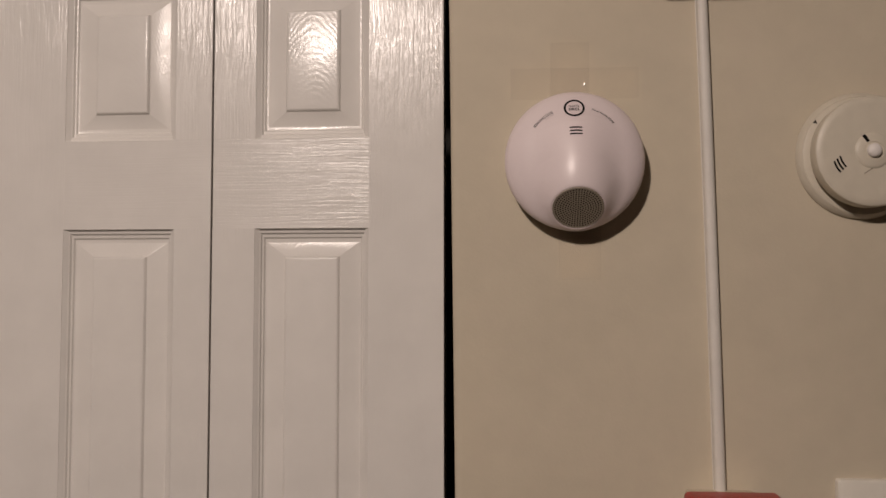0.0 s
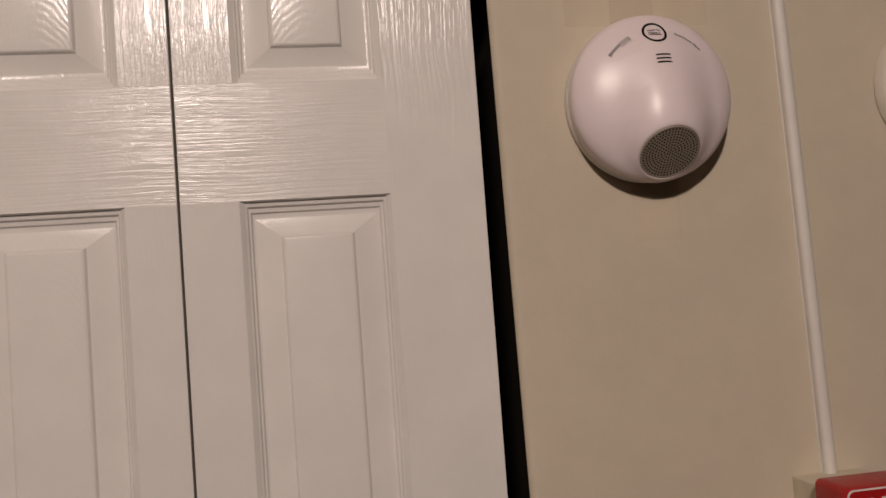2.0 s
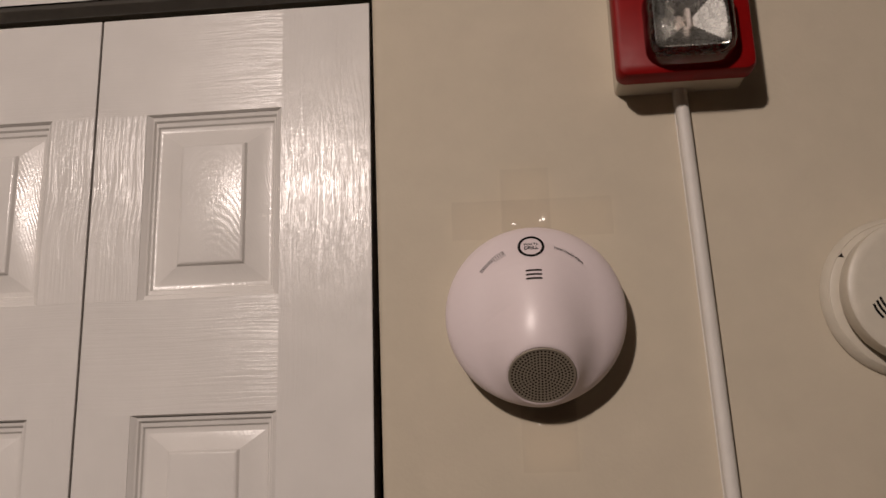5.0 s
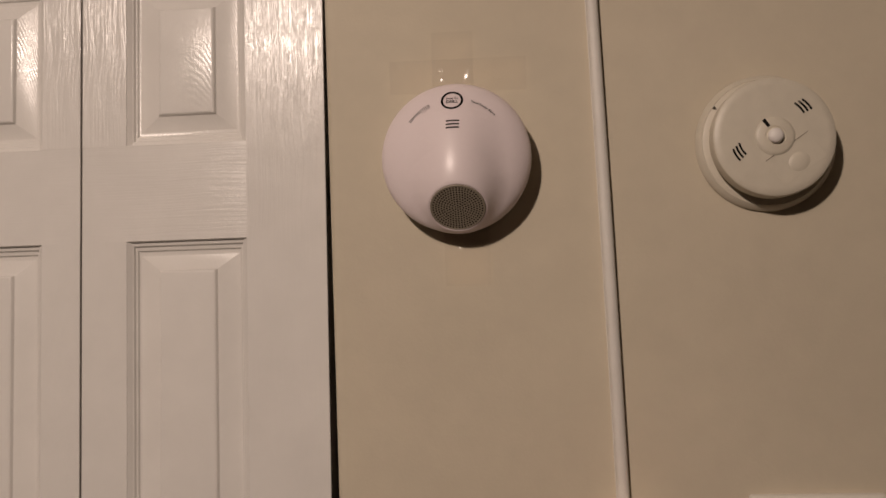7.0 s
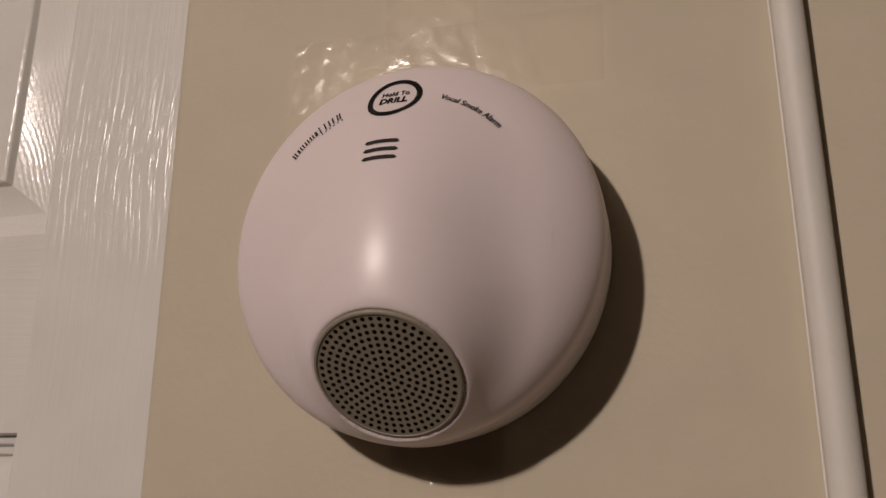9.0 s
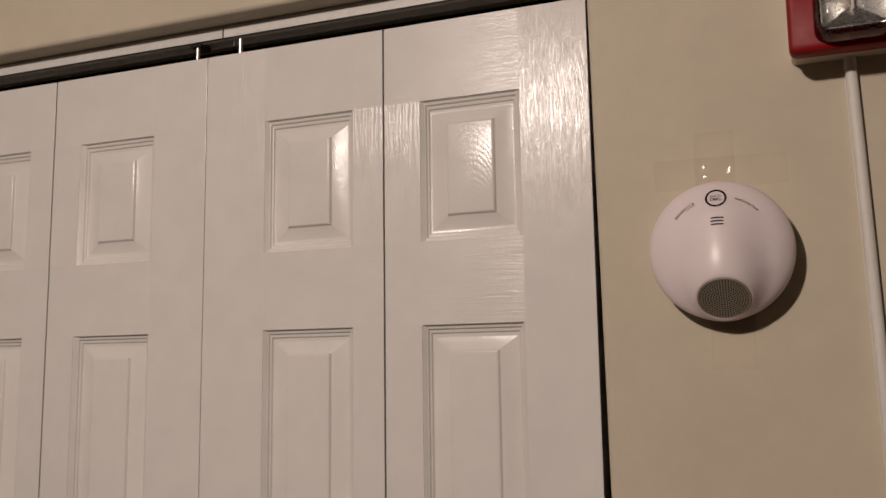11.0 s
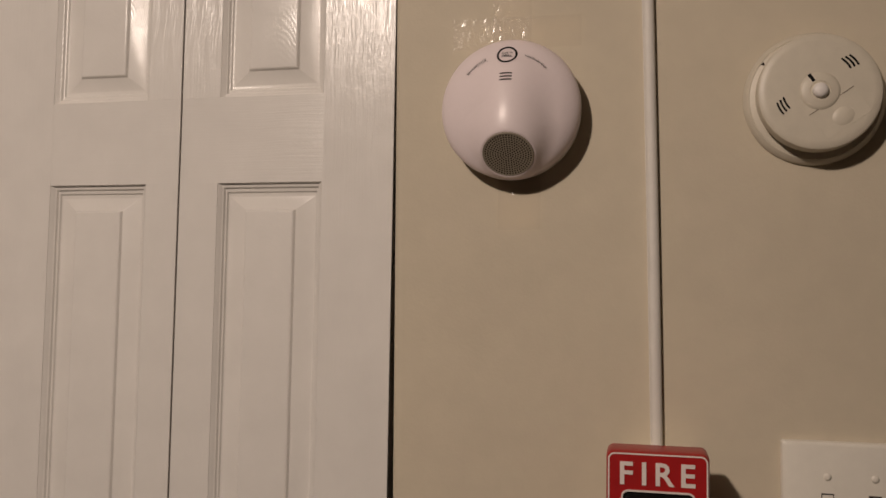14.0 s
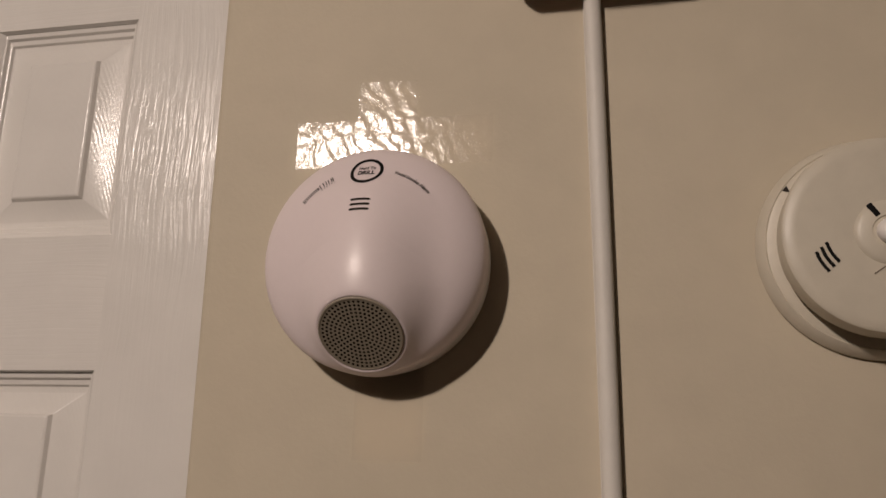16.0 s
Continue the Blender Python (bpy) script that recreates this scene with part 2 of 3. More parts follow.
bm = box(0.1028, 2.60, WALL, 1.0, 0, 2.06)
corner = [e for e in bm.edges if all(abs(v.co.x - 0.1028) < 1e-4 and abs(v.co.y - WALL) < 1e-4 for v in e.verts)]
bmesh.ops.bevel(bm, geom=corner, offset=0.0058, segments=6, profile=0.5, affect="EDGES")
for v in bm.verts:
    if v.co.x < 0.2:
        v.co.x += 0.03 * max(0.0, v.co.y - WALL - 0.009) / 0.1      # the reveal splays open behind the corner
        v.co.x += 0.022 * (1 - v.co.z / 2.06) - 0.0011      # the jamb is a little out of plumb
box(0.1055, 2.60, WALL, 1.0, 2.06, 2.60, bm=bm)
box(-2.60, -0.907, WALL, 1.0, 0, 2.60, bm=bm)
wall_piece("wall_closet", "tan painted drywall with a rounded corner beside the closet", bm, TAN)
bm = box(-0.907, 0.1055, WALL, 1.0, 2.06, 2.60)
edge = [e for e in bm.edges if all(abs(v.co.z - 2.06) < 1e-4 and abs(v.co.y - WALL) < 1e-4 for v in e.verts)]
bmesh.ops.bevel(bm, geom=edge, offset=0.006, segments=4, profile=0.5, affect="EDGES")
wall_piece("wall_header", "tan painted drywall header over the closet doors", bm, TAN)
bm = bmesh.new()
ends = [[bm.verts.new((x, WALL - h, z)) for x, h in ((0.652, 0.0), (0.654, 0.0012), (0.672, 0.0085), (0.694, 0.0160), (0.698, 0.0170), (0.726, 0.0170), (0.728, 0.0150), (0.728, 0.0))] for z in (0.0, 2.10)]
for k in range(7):
    bm.faces.new((ends[0][k], ends[0][k + 1], ends[1][k + 1], ends[1][k]))
bm.faces.new(ends[1])
bm.faces.new(list(reversed(ends[0])))
bmesh.ops.recalc_face_normals(bm, faces=bm.faces)
tagged(part("trim", bm, TAN, smooth=40), "tan painted door casing on the wall past the light switch", "door casing", "", "structure")
wall_piece("wall_right", "unseen side wall, coloured dark to limit bounced light", box(2.60, 2.70, -3.50, 1.0, 0, 2.60), ROOM)
wall_piece("wall_left", "unseen side wall, coloured dark to limit bounced light", box(-2.70, -2.60, -3.50, 1.0, 0, 2.60), ROOM)
wall_piece("wall_back", "unseen wall across from the closet, coloured dark to limit bounced light", box(-2.70, 2.70, -3.60, -3.50, 0, 2.60), ROOM)
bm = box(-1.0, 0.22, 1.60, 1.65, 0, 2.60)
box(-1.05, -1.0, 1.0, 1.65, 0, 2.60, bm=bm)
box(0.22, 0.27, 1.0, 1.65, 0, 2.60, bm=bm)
wall_piece("wall_closet_inside", "inside walls of the closet, coloured near-black for its shade", bm, CLOSET_SHADE)
tagged(part("floor", box(-2.70, 2.70, -3.60, 1.65, -0.1, 0), FLOOR_DIM), "unseen floor, coloured dark to limit bounced light", "floor", "", "structure")
tagged(part("ceiling", box(-2.70, 2.70, -3.60, 1.65, 2.60, 2.70), CEIL), "unseen flat ceiling, coloured dark to limit bounced light", "ceiling", "", "structure")


# ---- closet doors ----
# margins of a panel from its rim inwards: inset at the sides, inset at top and bottom, depth
PROFILE = ((0.0, 0.0, 0.0), (0.0042, 0.0010, 0.0042), (0.0054, 0.0046, 0.0046), (0.0064, 0.0055, 0.0074), (0.0080, 0.0091, 0.0077), (0.0090, 0.0100, 0.0100),
           (0.0112, 0.0142, 0.0103), (0.0312, 0.0290, 0.0054), (0.0325, 0.0302, 0.0022), (0.0345, 0.0316, 0.0014))




def panel(w, h):
    """A moulded panel: stepped ogee, sloping margin and raised field, round its own centre."""
    bm = bmesh.new()
    rings = [[bm.verts.new((sx * (w / 2 - i), d, sz * (h / 2 - k))) for sx, sz in ((-1, -1), (1, -1), (1, 1), (-1, 1))] for i, k, d in PROFILE]
    rings.insert(0, [bm.verts.new((v.co.x, 0.030, v.co.z)) for v in rings[0]])
    for a, b in zip(rings, rings[1:]):
        for i in range(4):
            j = (i + 1) % 4
            bm.faces.new((a[i], a[j], b[j], b[i]))
    bm.faces.new(rings[-1])
    bm.faces.new(list(reversed(rings[0])))
    bmesh.ops.recalc_face_normals(bm, faces=bm.faces)
    bmesh.ops.bevel(bm, geom=[e for e in bm.edges if e.calc_face_angle(0) > 0.2], offset=0.0005, segments=2, profile=0.5, affect="EDGES")
    return bm


def rounded_edge(bm, x):
    """Softens the upright front edge at x."""
    es = [e for e in bm.edges if all(abs(v.co.x - x) < 1e-4 and abs(v.co.y) < 1e-4 for v in e.verts)]
    bmesh.ops.bevel(bm, geom=es, offset=0.0008, segments=2, profile=0.5, affect="EDGES")


def door_leaf(x0, x1, p0, p1, label):
    """A moulded hollow-core leaf from x0 to x1, whose panels reach from p0 to p1."""
    leaf = thing("bifold_door_leaf", (x0, DOOR, 0.018), label, "closet door", "closet door leaves")
    w, a, b, top = x1 - x0, p0 - x0, p1 - x0, 2.0
    rails = ((0.0, 0.21), (0.80, 0.96), (1.643, 1.738), (1.905, top))
    panels = ((0.21, 0.80), (0.96, 1.643), (1.738, 1.905))
    narrow_left = a < w - b
    ends = (0.0, b) if narrow_left else (a, w)
    for s0, s1, out in ((0, a, 0), (b, w, 1)):
        c, side = (s0 + s1) / 2, s0 if out == 0 else s1
        for z0, z1 in (panels if (out == 0) == narrow_left else ((0.0, top),)):
            bm = box(s0 - c, s1 - c, 0, 0.034, (z0 - z1) / 2, (z1 - z0) / 2)
            rounded_edge(bm, side - c)
            part("stile", bm, PAINT_UP, leaf, at=(c, 0, (z0 + z1) / 2))
    c = (ends[0] + ends[1]) / 2
    for z0, z1 in rails:
        bm = box(ends[0] - c, ends[1] - c, 0, 0.034, -(z1 - z0) / 2, (z1 - z0) / 2)
        rounded_edge(bm, (ends[0] if narrow_left else ends[1]) - c)
        part("rail", bm, PAINT_ACROSS, leaf, at=(c, 0.0002, (z0 + z1) / 2))
    for z0, z1 in panels:
        part("panel", panel(b - a, z1 - z0), PAINT_ARCH, leaf, at=((a + b) / 2, 0.0002, (z0 + z1) / 2), smooth=50)
    return leaf


door_leaf(-0.1492, 0.096, -0.1035, 0.0175, "white moulded bifold closet door leaf beside the tan wall")
door_leaf(-0.4003, -0.1511, -0.3125, -0.1905, "white moulded bifold closet door leaf with raised panels")
door_leaf(-0.6508, -0.4010, -0.605, -0.4825, "white moulded bifold closet door leaf with raised panels")
door_leaf(-0.898, -0.653, -0.815, -0.694, "white moulded bifold closet door leaf with raised panels")

track = thing("bifold_track", (-0.40, 0.932, 2.06), "white painted steel track over the bifold doors", "door track")
for x0, x1 in ((-0.507, 0.019), (0.021, 0.5045)):
    bm = box(x0, x1, -0.014, -0.0125, -0.018, 0)
    box(x0, x1, 0.0125, 0.014, -0.018, 0, bm=bm)
    box(x0, x1, -0.014, 0.014, -0.0012, 0, bm=bm)
    box(x0, x1, -0.014, -0.006, -0.018, -0.0168, bm=bm)
    part("channel", bm, STEEL, track)
for x in (-0.024, 0.042):
    guide = part("guide_pin", lathe([(0, 0), (0.003, 0), (0.003, 0.026), (0, 0.026)], 12), PIN, track)
    guide.matrix_basis = pose(x, -0.006, -0.044, -90, 0, 0)
part("guide_cap", box(-0.034, -0.016, -0.012, 0.012, -0.022, -0.016, 0.002), SLOT_DARK, track)

# ---- the vocal smoke alarm ----
AX, AZ = 0.2266, 1.7200
R_DOME, H_BASE, H_DOME = 0.0672, 0.0224, 0.0258
SEAM_H = 0.0132
G = np.array((0.0016, 0.0454, -0.0478))          # middle of the grille: right, out, up
TILT = radians(44)
G_OUT = np.array((0.0, math.cos(TILT), -math.sin(TILT)))
R_GRILLE = 0.0236


def soft_min(a, b, k):
    h = np.clip(0.5 + 0.5 * (b - a) / k, 0, 1)
    return b + (a - b) * h - k * h * (1 - h)


def alarm_field(x, h, z):
    """Below 0 inside the alarm's shell: a flattened dome with a tilted loudspeaker boss melted into it."""
    hh = np.where(h > H_BASE, H_DOME, 0.058)
    k0 = np.sqrt((x / R_DOME) ** 2 + (z / R_DOME) ** 2 + ((h - H_BASE) / hh) ** 2) + 1e-9
    k1 = np.sqrt((x / R_DOME ** 2) ** 2 + (z / R_DOME ** 2) ** 2 + ((h - H_BASE) / hh ** 2) ** 2) + 1e-9
    dome = k0 * (k0 - 1) / k1
    dx, dh, dz = x - G[0], h - G[1], z - G[2]
    s = dx * G_OUT[0] + dh * G_OUT[1] + dz * G_OUT[2]
    slim = 1 + 0.34 * np.clip(-s / 0.028, 0, 1)                    # the neck is slimmer sideways than up and down
    rho = np.sqrt(np.maximum(dx * dx * slim * slim + dh * dh + dz * dz - s * s, 0))
    cone = (rho - (0.0250 + 0.3 * np.clip(-s, 0, 0.06) + 0.020 * (1 - np.exp(-np.clip(-s, 0, 0.06) / 0.020)))) * 0.95
    boss = np.maximum(-soft_min(-cone, -s, 0.0025), -s - 0.074)      # the neck ends inside the dome
    melted = soft_min(dome, boss, (0.0042 + 0.0110 * np.clip((z + 0.062) / 0.040, 0, 1)) * np.clip((s + 0.088) / 0.035, 0.04, 1))
    return -soft_min(-melted, np.maximum(rho - 0.0241, -0.0010 - s), 0.0012)      # the grille's face is cut flat


def alarm_height(x, z):
    """How far the shell stands out of the wall at x, z."""
    lo, hi = np.full(np.shape(x), 0.02), np.full(np.shape(x), 0.09)
    for h in np.linspace(0.09, 0.02, 140):
        inside = alarm_field(x, np.full(np.shape(x), h), z) < 0
        lo = np.where(inside & (lo < 0.0201), h, lo)
    hi = lo + 0.0006
    for _ in range(24):
        mid = (lo + hi) / 2
        inside = alarm_field(x, mid, z) < 0
        lo, hi = np.where(inside, mid, lo), np.where(inside, hi, mid)
    return lo


def alarm_shell(na=288, np_=190):
    o = np.array((0.0, 0.018, -0.010))
    az, po = np.meshgrid(np.arange(na) * 2 * math.pi / na, np.linspace(0.0, radians(101), np_))
    d = np.stack((np.sin(po) * np.cos(az), np.cos(po), np.sin(po) * np.sin(az)), -1)
    lo, hi = np.zeros(az.shape), np.full(az.shape, 0.12)
    for t in np.linspace(0.12, 0.0, 200):
        p = o + d * t
        inside = alarm_field(p[..., 0], p[..., 1], p[..., 2]) < 0
        lo = np.where(inside & (lo == 0), t, lo)
    hi = lo + 0.0007
    for _ in range(22):
        mid = (lo + hi) / 2
        p = o + d * mid[..., None]
        inside = alarm_field(p[..., 0], p[..., 1], p[..., 2]) < 0
        lo, hi = np.where(inside, mid, lo), np.where(inside, hi, mid)
    p = o + d * lo[..., None]
    p[..., 1] = np.maximum(p[..., 1], SEAM_H)      # the shell ends over a fine seam above its base
    bm = bmesh.new()
    tip = bm.verts.new((p[0, 0, 0], -p[0, 0, 1], p[0, 0, 2]))
    rings = [[bm.verts.new((p[i, j, 0], -p[i, j, 1], p[i, j, 2])) for j in range(na)] for i in range(1, np_)]
    inner = [bm.verts.new((v.co.x * 0.95, -SEAM_H - 0.002, v.co.z * 0.95)) for v in rings[-1]]
    for j in range(na):
        bm.faces.new((tip, rings[0][j], rings[0][(j + 1) % na]))
    for a, b in zip(rings, rings[1:] + [inner]):
        for j in range(na):
            k = (j + 1) % na
            bm.faces.new((a[j], b[j], b[k], a[k]))
    bmesh.ops.recalc_face_normals(bm, faces=bm.faces)
    return bm


def on_shell(bm, lift=0.00025):
    """Lays flat shapes, given in x and z, on the alarm's shell."""
    co = np.array([v.co for v in bm.verts])
    h = alarm_height(co[:, 0], co[:, 2])
    for v, k in zip(bm.verts, h):
        v.co.y = -k - lift
    return bm


def along_arc(bm, radius, middle):
    """Bends letters in x and y along an arc round the alarm's middle, at that many degrees from straight up."""
    for v in bm.verts:
        a = radians(middle) + v.co.x / radius
        r = radius + v.co.y
        v.co = Vector((r * math.sin(a), 0, r * math.cos(a)))
    return bm


def ring_print(cx, cz, r0, r1, flat, steps=72):
    bm = bmesh.new()
    a = [[bm.verts.new((cx + r * math.cos(2 * math.pi * i / steps), 0, cz + flat * r * math.sin(2 * math.pi * i / steps))) for i in range(steps)] for r in (r0, (r0 + r1) / 2, r1)]
    for p, q in zip(a, a[1:]):
        for i in range(steps):
            bm.faces.new((p[i], p[(i + 1) % steps], q[(i + 1) % steps], q[i]))
    return bm


def strip_print(x0, x1, z, thick, steps=14):
    """A slim bar with rounded ends, in x and z."""
    bm = bmesh.new()
    rows = []
    for i in range(steps + 1):
        x = x0 + (x1 - x0) * i / steps
        e = min(x - x0, x1 - x) / thick
        half = thick / 2 * (1 if e >= 0.5 else math.sqrt(max(0.02, 1 - (1 - 2 * e) ** 2)))
        sag = -0.00035 * ((2 * i / steps - 1) ** 2)
        rows.append((bm.verts.new((x, 0, z - half + sag)), bm.verts.new((x, 0, z + half + sag))))
    for (a, b), (c, d) in zip(rows, rows[1:]):
        bm.faces.new((a, c, d, b))
    return bm


def perforated(radius, hole, rings):
    """A round plate with rings of punched holes."""
    bm = bmesh.new()
    def loop(cx, cy, r, n, a0=0.0):
        vs = [bm.verts.new((cx + r * math.cos(a0 + 2 * math.pi * i / n), cy + r * math.sin(a0 + 2 * math.pi * i / n), 0)) for i in range(n)]
        for i in range(n):
            bm.edges.new((vs[i], vs[(i + 1) % n]))
    loop(0, 0, radius, 96)
    loop(0, 0, hole, 8)
    for k in range(1, rings + 1):
        n = 6 * k if k < 9 else 50
        for i in range(n):
            a = 2 * math.pi * (i + 0.5 * (k % 2)) / n
            loop(k * 0.00238 * math.cos(a), k * 0.00238 * math.sin(a), hole, 8)
    bmesh.ops.triangle_fill(bm, edges=bm.edges[:], use_beauty=True, use_dissolve=False, normal=(0, 0, 1))
    return bm


def tilted(bm, out=0.0):
    """Sets a shape made in x and y on the loudspeaker's tilted face."""
    up = (0.0, math.sin(TILT), math.cos(TILT))
    for v in bm.verts:
        a, b, c = v.co.x, v.co.y, v.co.z + out
        p = [G[i] + (a if i == 0 else 0) + up[i] * b + G_OUT[i] * c for i in range(3)]
        v.co = Vector((p[0], -p[1], p[2]))
    return bm


alarm = thing("vocal_smoke_alarm", (AX, WALL, AZ), "round pinkish-white vocal smoke alarm taped to the tan wall", "smoke alarm")
part("base_plate", lathe([(0, 0.0004), (0.0648, 0.0004), (0.0655, 0.0010), (0.0660, 0.0040), (0.0661, 0.0116), (0.0655, 0.0124), (0.0630, 0.0126), (0, 0.0126)], 128), ALARM_BASE, alarm, "white mounting plate", smooth=40)
part("shell", alarm_shell(), ALARM_WHITE, alarm, smooth=60)
gr = perforated(R_GRILLE - 0.0006, 0.00080, 9)
grille = part("grille", tilted(gr, 0.0002), GRILLE, alarm, "grey perforated loudspeaker grille")
def circle_plate(r, out, n=64):
    bm = bmesh.new()
    bmesh.ops.create_circle(bm, cap_ends=True, segments=n, radius=r)
    return tilted(bm, out)
part("grille_backing", circle_plate(R_GRILLE - 0.0004, -0.0006), BLACK, grille, "dark backing behind the holes")
bm = bmesh.new()
rr = [[bm.verts.new((r * math.cos(2 * math.pi * i / 96), r * math.sin(2 * math.pi * i / 96), h)) for i in range(96)]
      for r, h in ((R_GRILLE + 0.0006, -0.0016), (R_GRILLE + 0.0005, 0.0002), (R_GRILLE + 0.0001, 0.0005), (R_GRILLE - 0.0005, 0.0005), (R_GRILLE - 0.0008, -0.0002))]
for a, b in zip(rr, rr[1:]):
    for i in range(96):
        bm.faces.new((a[i], a[(i + 1) % 96], b[(i + 1) % 96], b[i]))
bmesh.ops.recalc_face_normals(bm, faces=bm.faces)
part("grille_rim", tilted(bm), GRILLE, grille, smooth=60)
part("button_ring", on_shell(ring_print(-0.0010, 0.0478, 0.0079, 0.0099, 0.93)), BLACK, alarm, "black printed ring round the drill button")
for text, size, dz, bold in (("Hold To", 0.0030, 0.0022, 0.00006), ("DRILL", 0.0040, -0.0013, 0.00014)):
    bm = letters(text, size, 0, bold)
    for v in bm.verts:
        v.co = Vector((v.co.x - 0.0010, 0, v.co.y + 0.0478 + dz))
    part("button_lettering", on_shell(bm), BLACK, alarm, "black lettering on the drill button")
part("lettering", on_shell(along_arc(letters("Vocal Smoke Alarm", 0.0031, 0, 0.00004), 0.0492, 33.0)), BLACK, alarm, "small black lettering along the rim")
# the maker's mark, as plain bars along the other side of the rim
for i, (u, wd, ht) in enumerate(((-13.0, 0.0016, 0.0028), (-10.6, 0.0008, 0.0024), (-8.4, 0.0017, 0.0024), (-5.6, 0.0017, 0.0024), (-2.8, 0.0017, 0.0024), (-0.4, 0.0010, 0.0024),
                                 (3.0, 0.0028, 0.0037), (7.4, 0.0022, 0.0033), (11.2, 0.0016, 0.0033))):
    bm = bmesh.new()
    for side in (-1, 1):
        x = radians(u) * 0.0492 + side * max(0.0, wd / 2 - 0.00028)
        q = [bm.verts.new((x + a * 0.00030, b * ht / 2, 0)) for a, b in ((-1, -1), (1, -1), (1, 0), (-1, 0))]
        q += [bm.verts.new((x + a * 0.00030, ht / 2, 0)) for a in (1, -1)]
        bm.faces.new(q[:4])
        bm.faces.new((q[3], q[2], q[4], q[5]))
    part("mark_bar", on_shell(along_arc(bm, 0.0492, -38.0)), SLOT_DARK, alarm)
for k in range(6):
    bm = bmesh.new()
    x = radians(1.8 + 2.1 * k) * 0.0492
    bm.faces.new([bm.verts.new((x + a * 0.00028, -0.0026 + b * 0.00036, 0)) for a, b in ((-1, -1), (1, -1), (1, 1), (-1, 1))])
    part("mark_bar", on_shell(along_arc(bm, 0.0492, -38.0)), SLOT_DARK, alarm)
bm = strip_print(-0.0035, 0.0035, 0, 0.00026)
for v in bm.verts:
    v.co = Vector((0.0522 + v.co.z, 0, -0.0040 + v.co.x))
part("scratch", on_shell(bm, 0.00015), ALARM_BASE, alarm, "fine pale scratch")
for dz in (0.0275, 0.0243, 0.0211):
    part("vent_slot", on_shell(strip_print(-0.0064, 0.0058, dz, 0.0014)), SLOT_DARK, alarm)


# ---- tape that holds the alarm ----
def crease(dx, dz, half, fall):
    """A small lifted fold: a gentle ramp to the right, leaning back by fall, then a steep drop."""
    w = 0.0023
    up = 0.16 * (dx + w) + 9.0 * (dx + w) * (dx - w) if -w < dx < w else 0.0
    if w <= dx < w + 0.0016:
        up = 0.28 * w * (1 - (dx - w) / 0.0016)
    return max(0.0, up - (fall * dz if up else 0.0)) * math.exp(-(dz / half) ** 6)


def tape_strip(x0, x1, z0, z1, lift, creases=(), slope=(0.0, 0.0)):
    """A thin crinkled strip on the wall."""
    nx, nz = max(3, int((x1 - x0) / 0.0008)), max(3, int((z1 - z0) / 0.0012))
    bm = bmesh.new()
    g = []
    for j in range(nz + 1):
        row = []
        for i in range(nx + 1):
            x, z = x0 + (x1 - x0) * i / nx, z0 + (z1 - z0) * j / nz
            rag = 0.0005 * noise.noise((x * 900, z * 900, 3)) if i in (0, nx) or j in (0, nz) else 0.0
            rise = 0.00008 * noise.noise((x * 300, z * 300, 1)) + 0.00011 * noise.noise((x * 110, z * 110, 2))
            fold = sum(crease(x - cx, z - cz, half, fall) for cx, cz, half, fall in creases)
            u = ((x + 0.45 * (z - 1.8) + 0.007 * noise.noise((x * 60, z * 150, 5))) / 0.0110) % 1.0      # shallow pleats that lean one way
            fold += 0.00015 * (u / 0.8 if u < 0.8 else (1 - u) / 0.2)
            fold += slope[0] * (x1 - x) + slope[1] * (z1 - z) + 0.02 * max(0.0, 0.195 - x)      # it stands off the wall towards one end
            row.append(bm.verts.new((x + rag, WALL - lift - abs(rise) - fold, z + rag)))
        g.append(row)
    for j in range(nz):
        for i in range(nx):
            bm.faces.new((g[j][i], g[j][i + 1], g[j + 1][i + 1], g[j + 1][i]))
    return bm


for x0, x1, z0, z1, lift, creases in ((0.1655, 0.292, 1.785, 1.8165, 0.0008, ()), (0.205, 0.2435, 1.772, 1.8425, 0.0016, ((0.2135, 1.8065, 0.0030, 0.053), (0.2142, 1.7965, 0.0024, 0.053), (0.2375, 1.8015, 0.0058, 0.053))),
                                   (0.212, 0.2535, 1.606, 1.672, 0.0008, ((0.2258, 1.6400, 0.0016, 0.17),))):
    strip = part("tape_strip", tape_strip(x0, x1, z0, z1, lift, creases, (0.020, 0.012) if z0 > 1.78 or z1 > 1.83 else (0.0, 0.0)), TAPE, smooth=60)
    strip.visible_shadow = False
    tagged(strip, "strip of clear crinkled packing tape stuck on the wall", "tape", "tape strips")

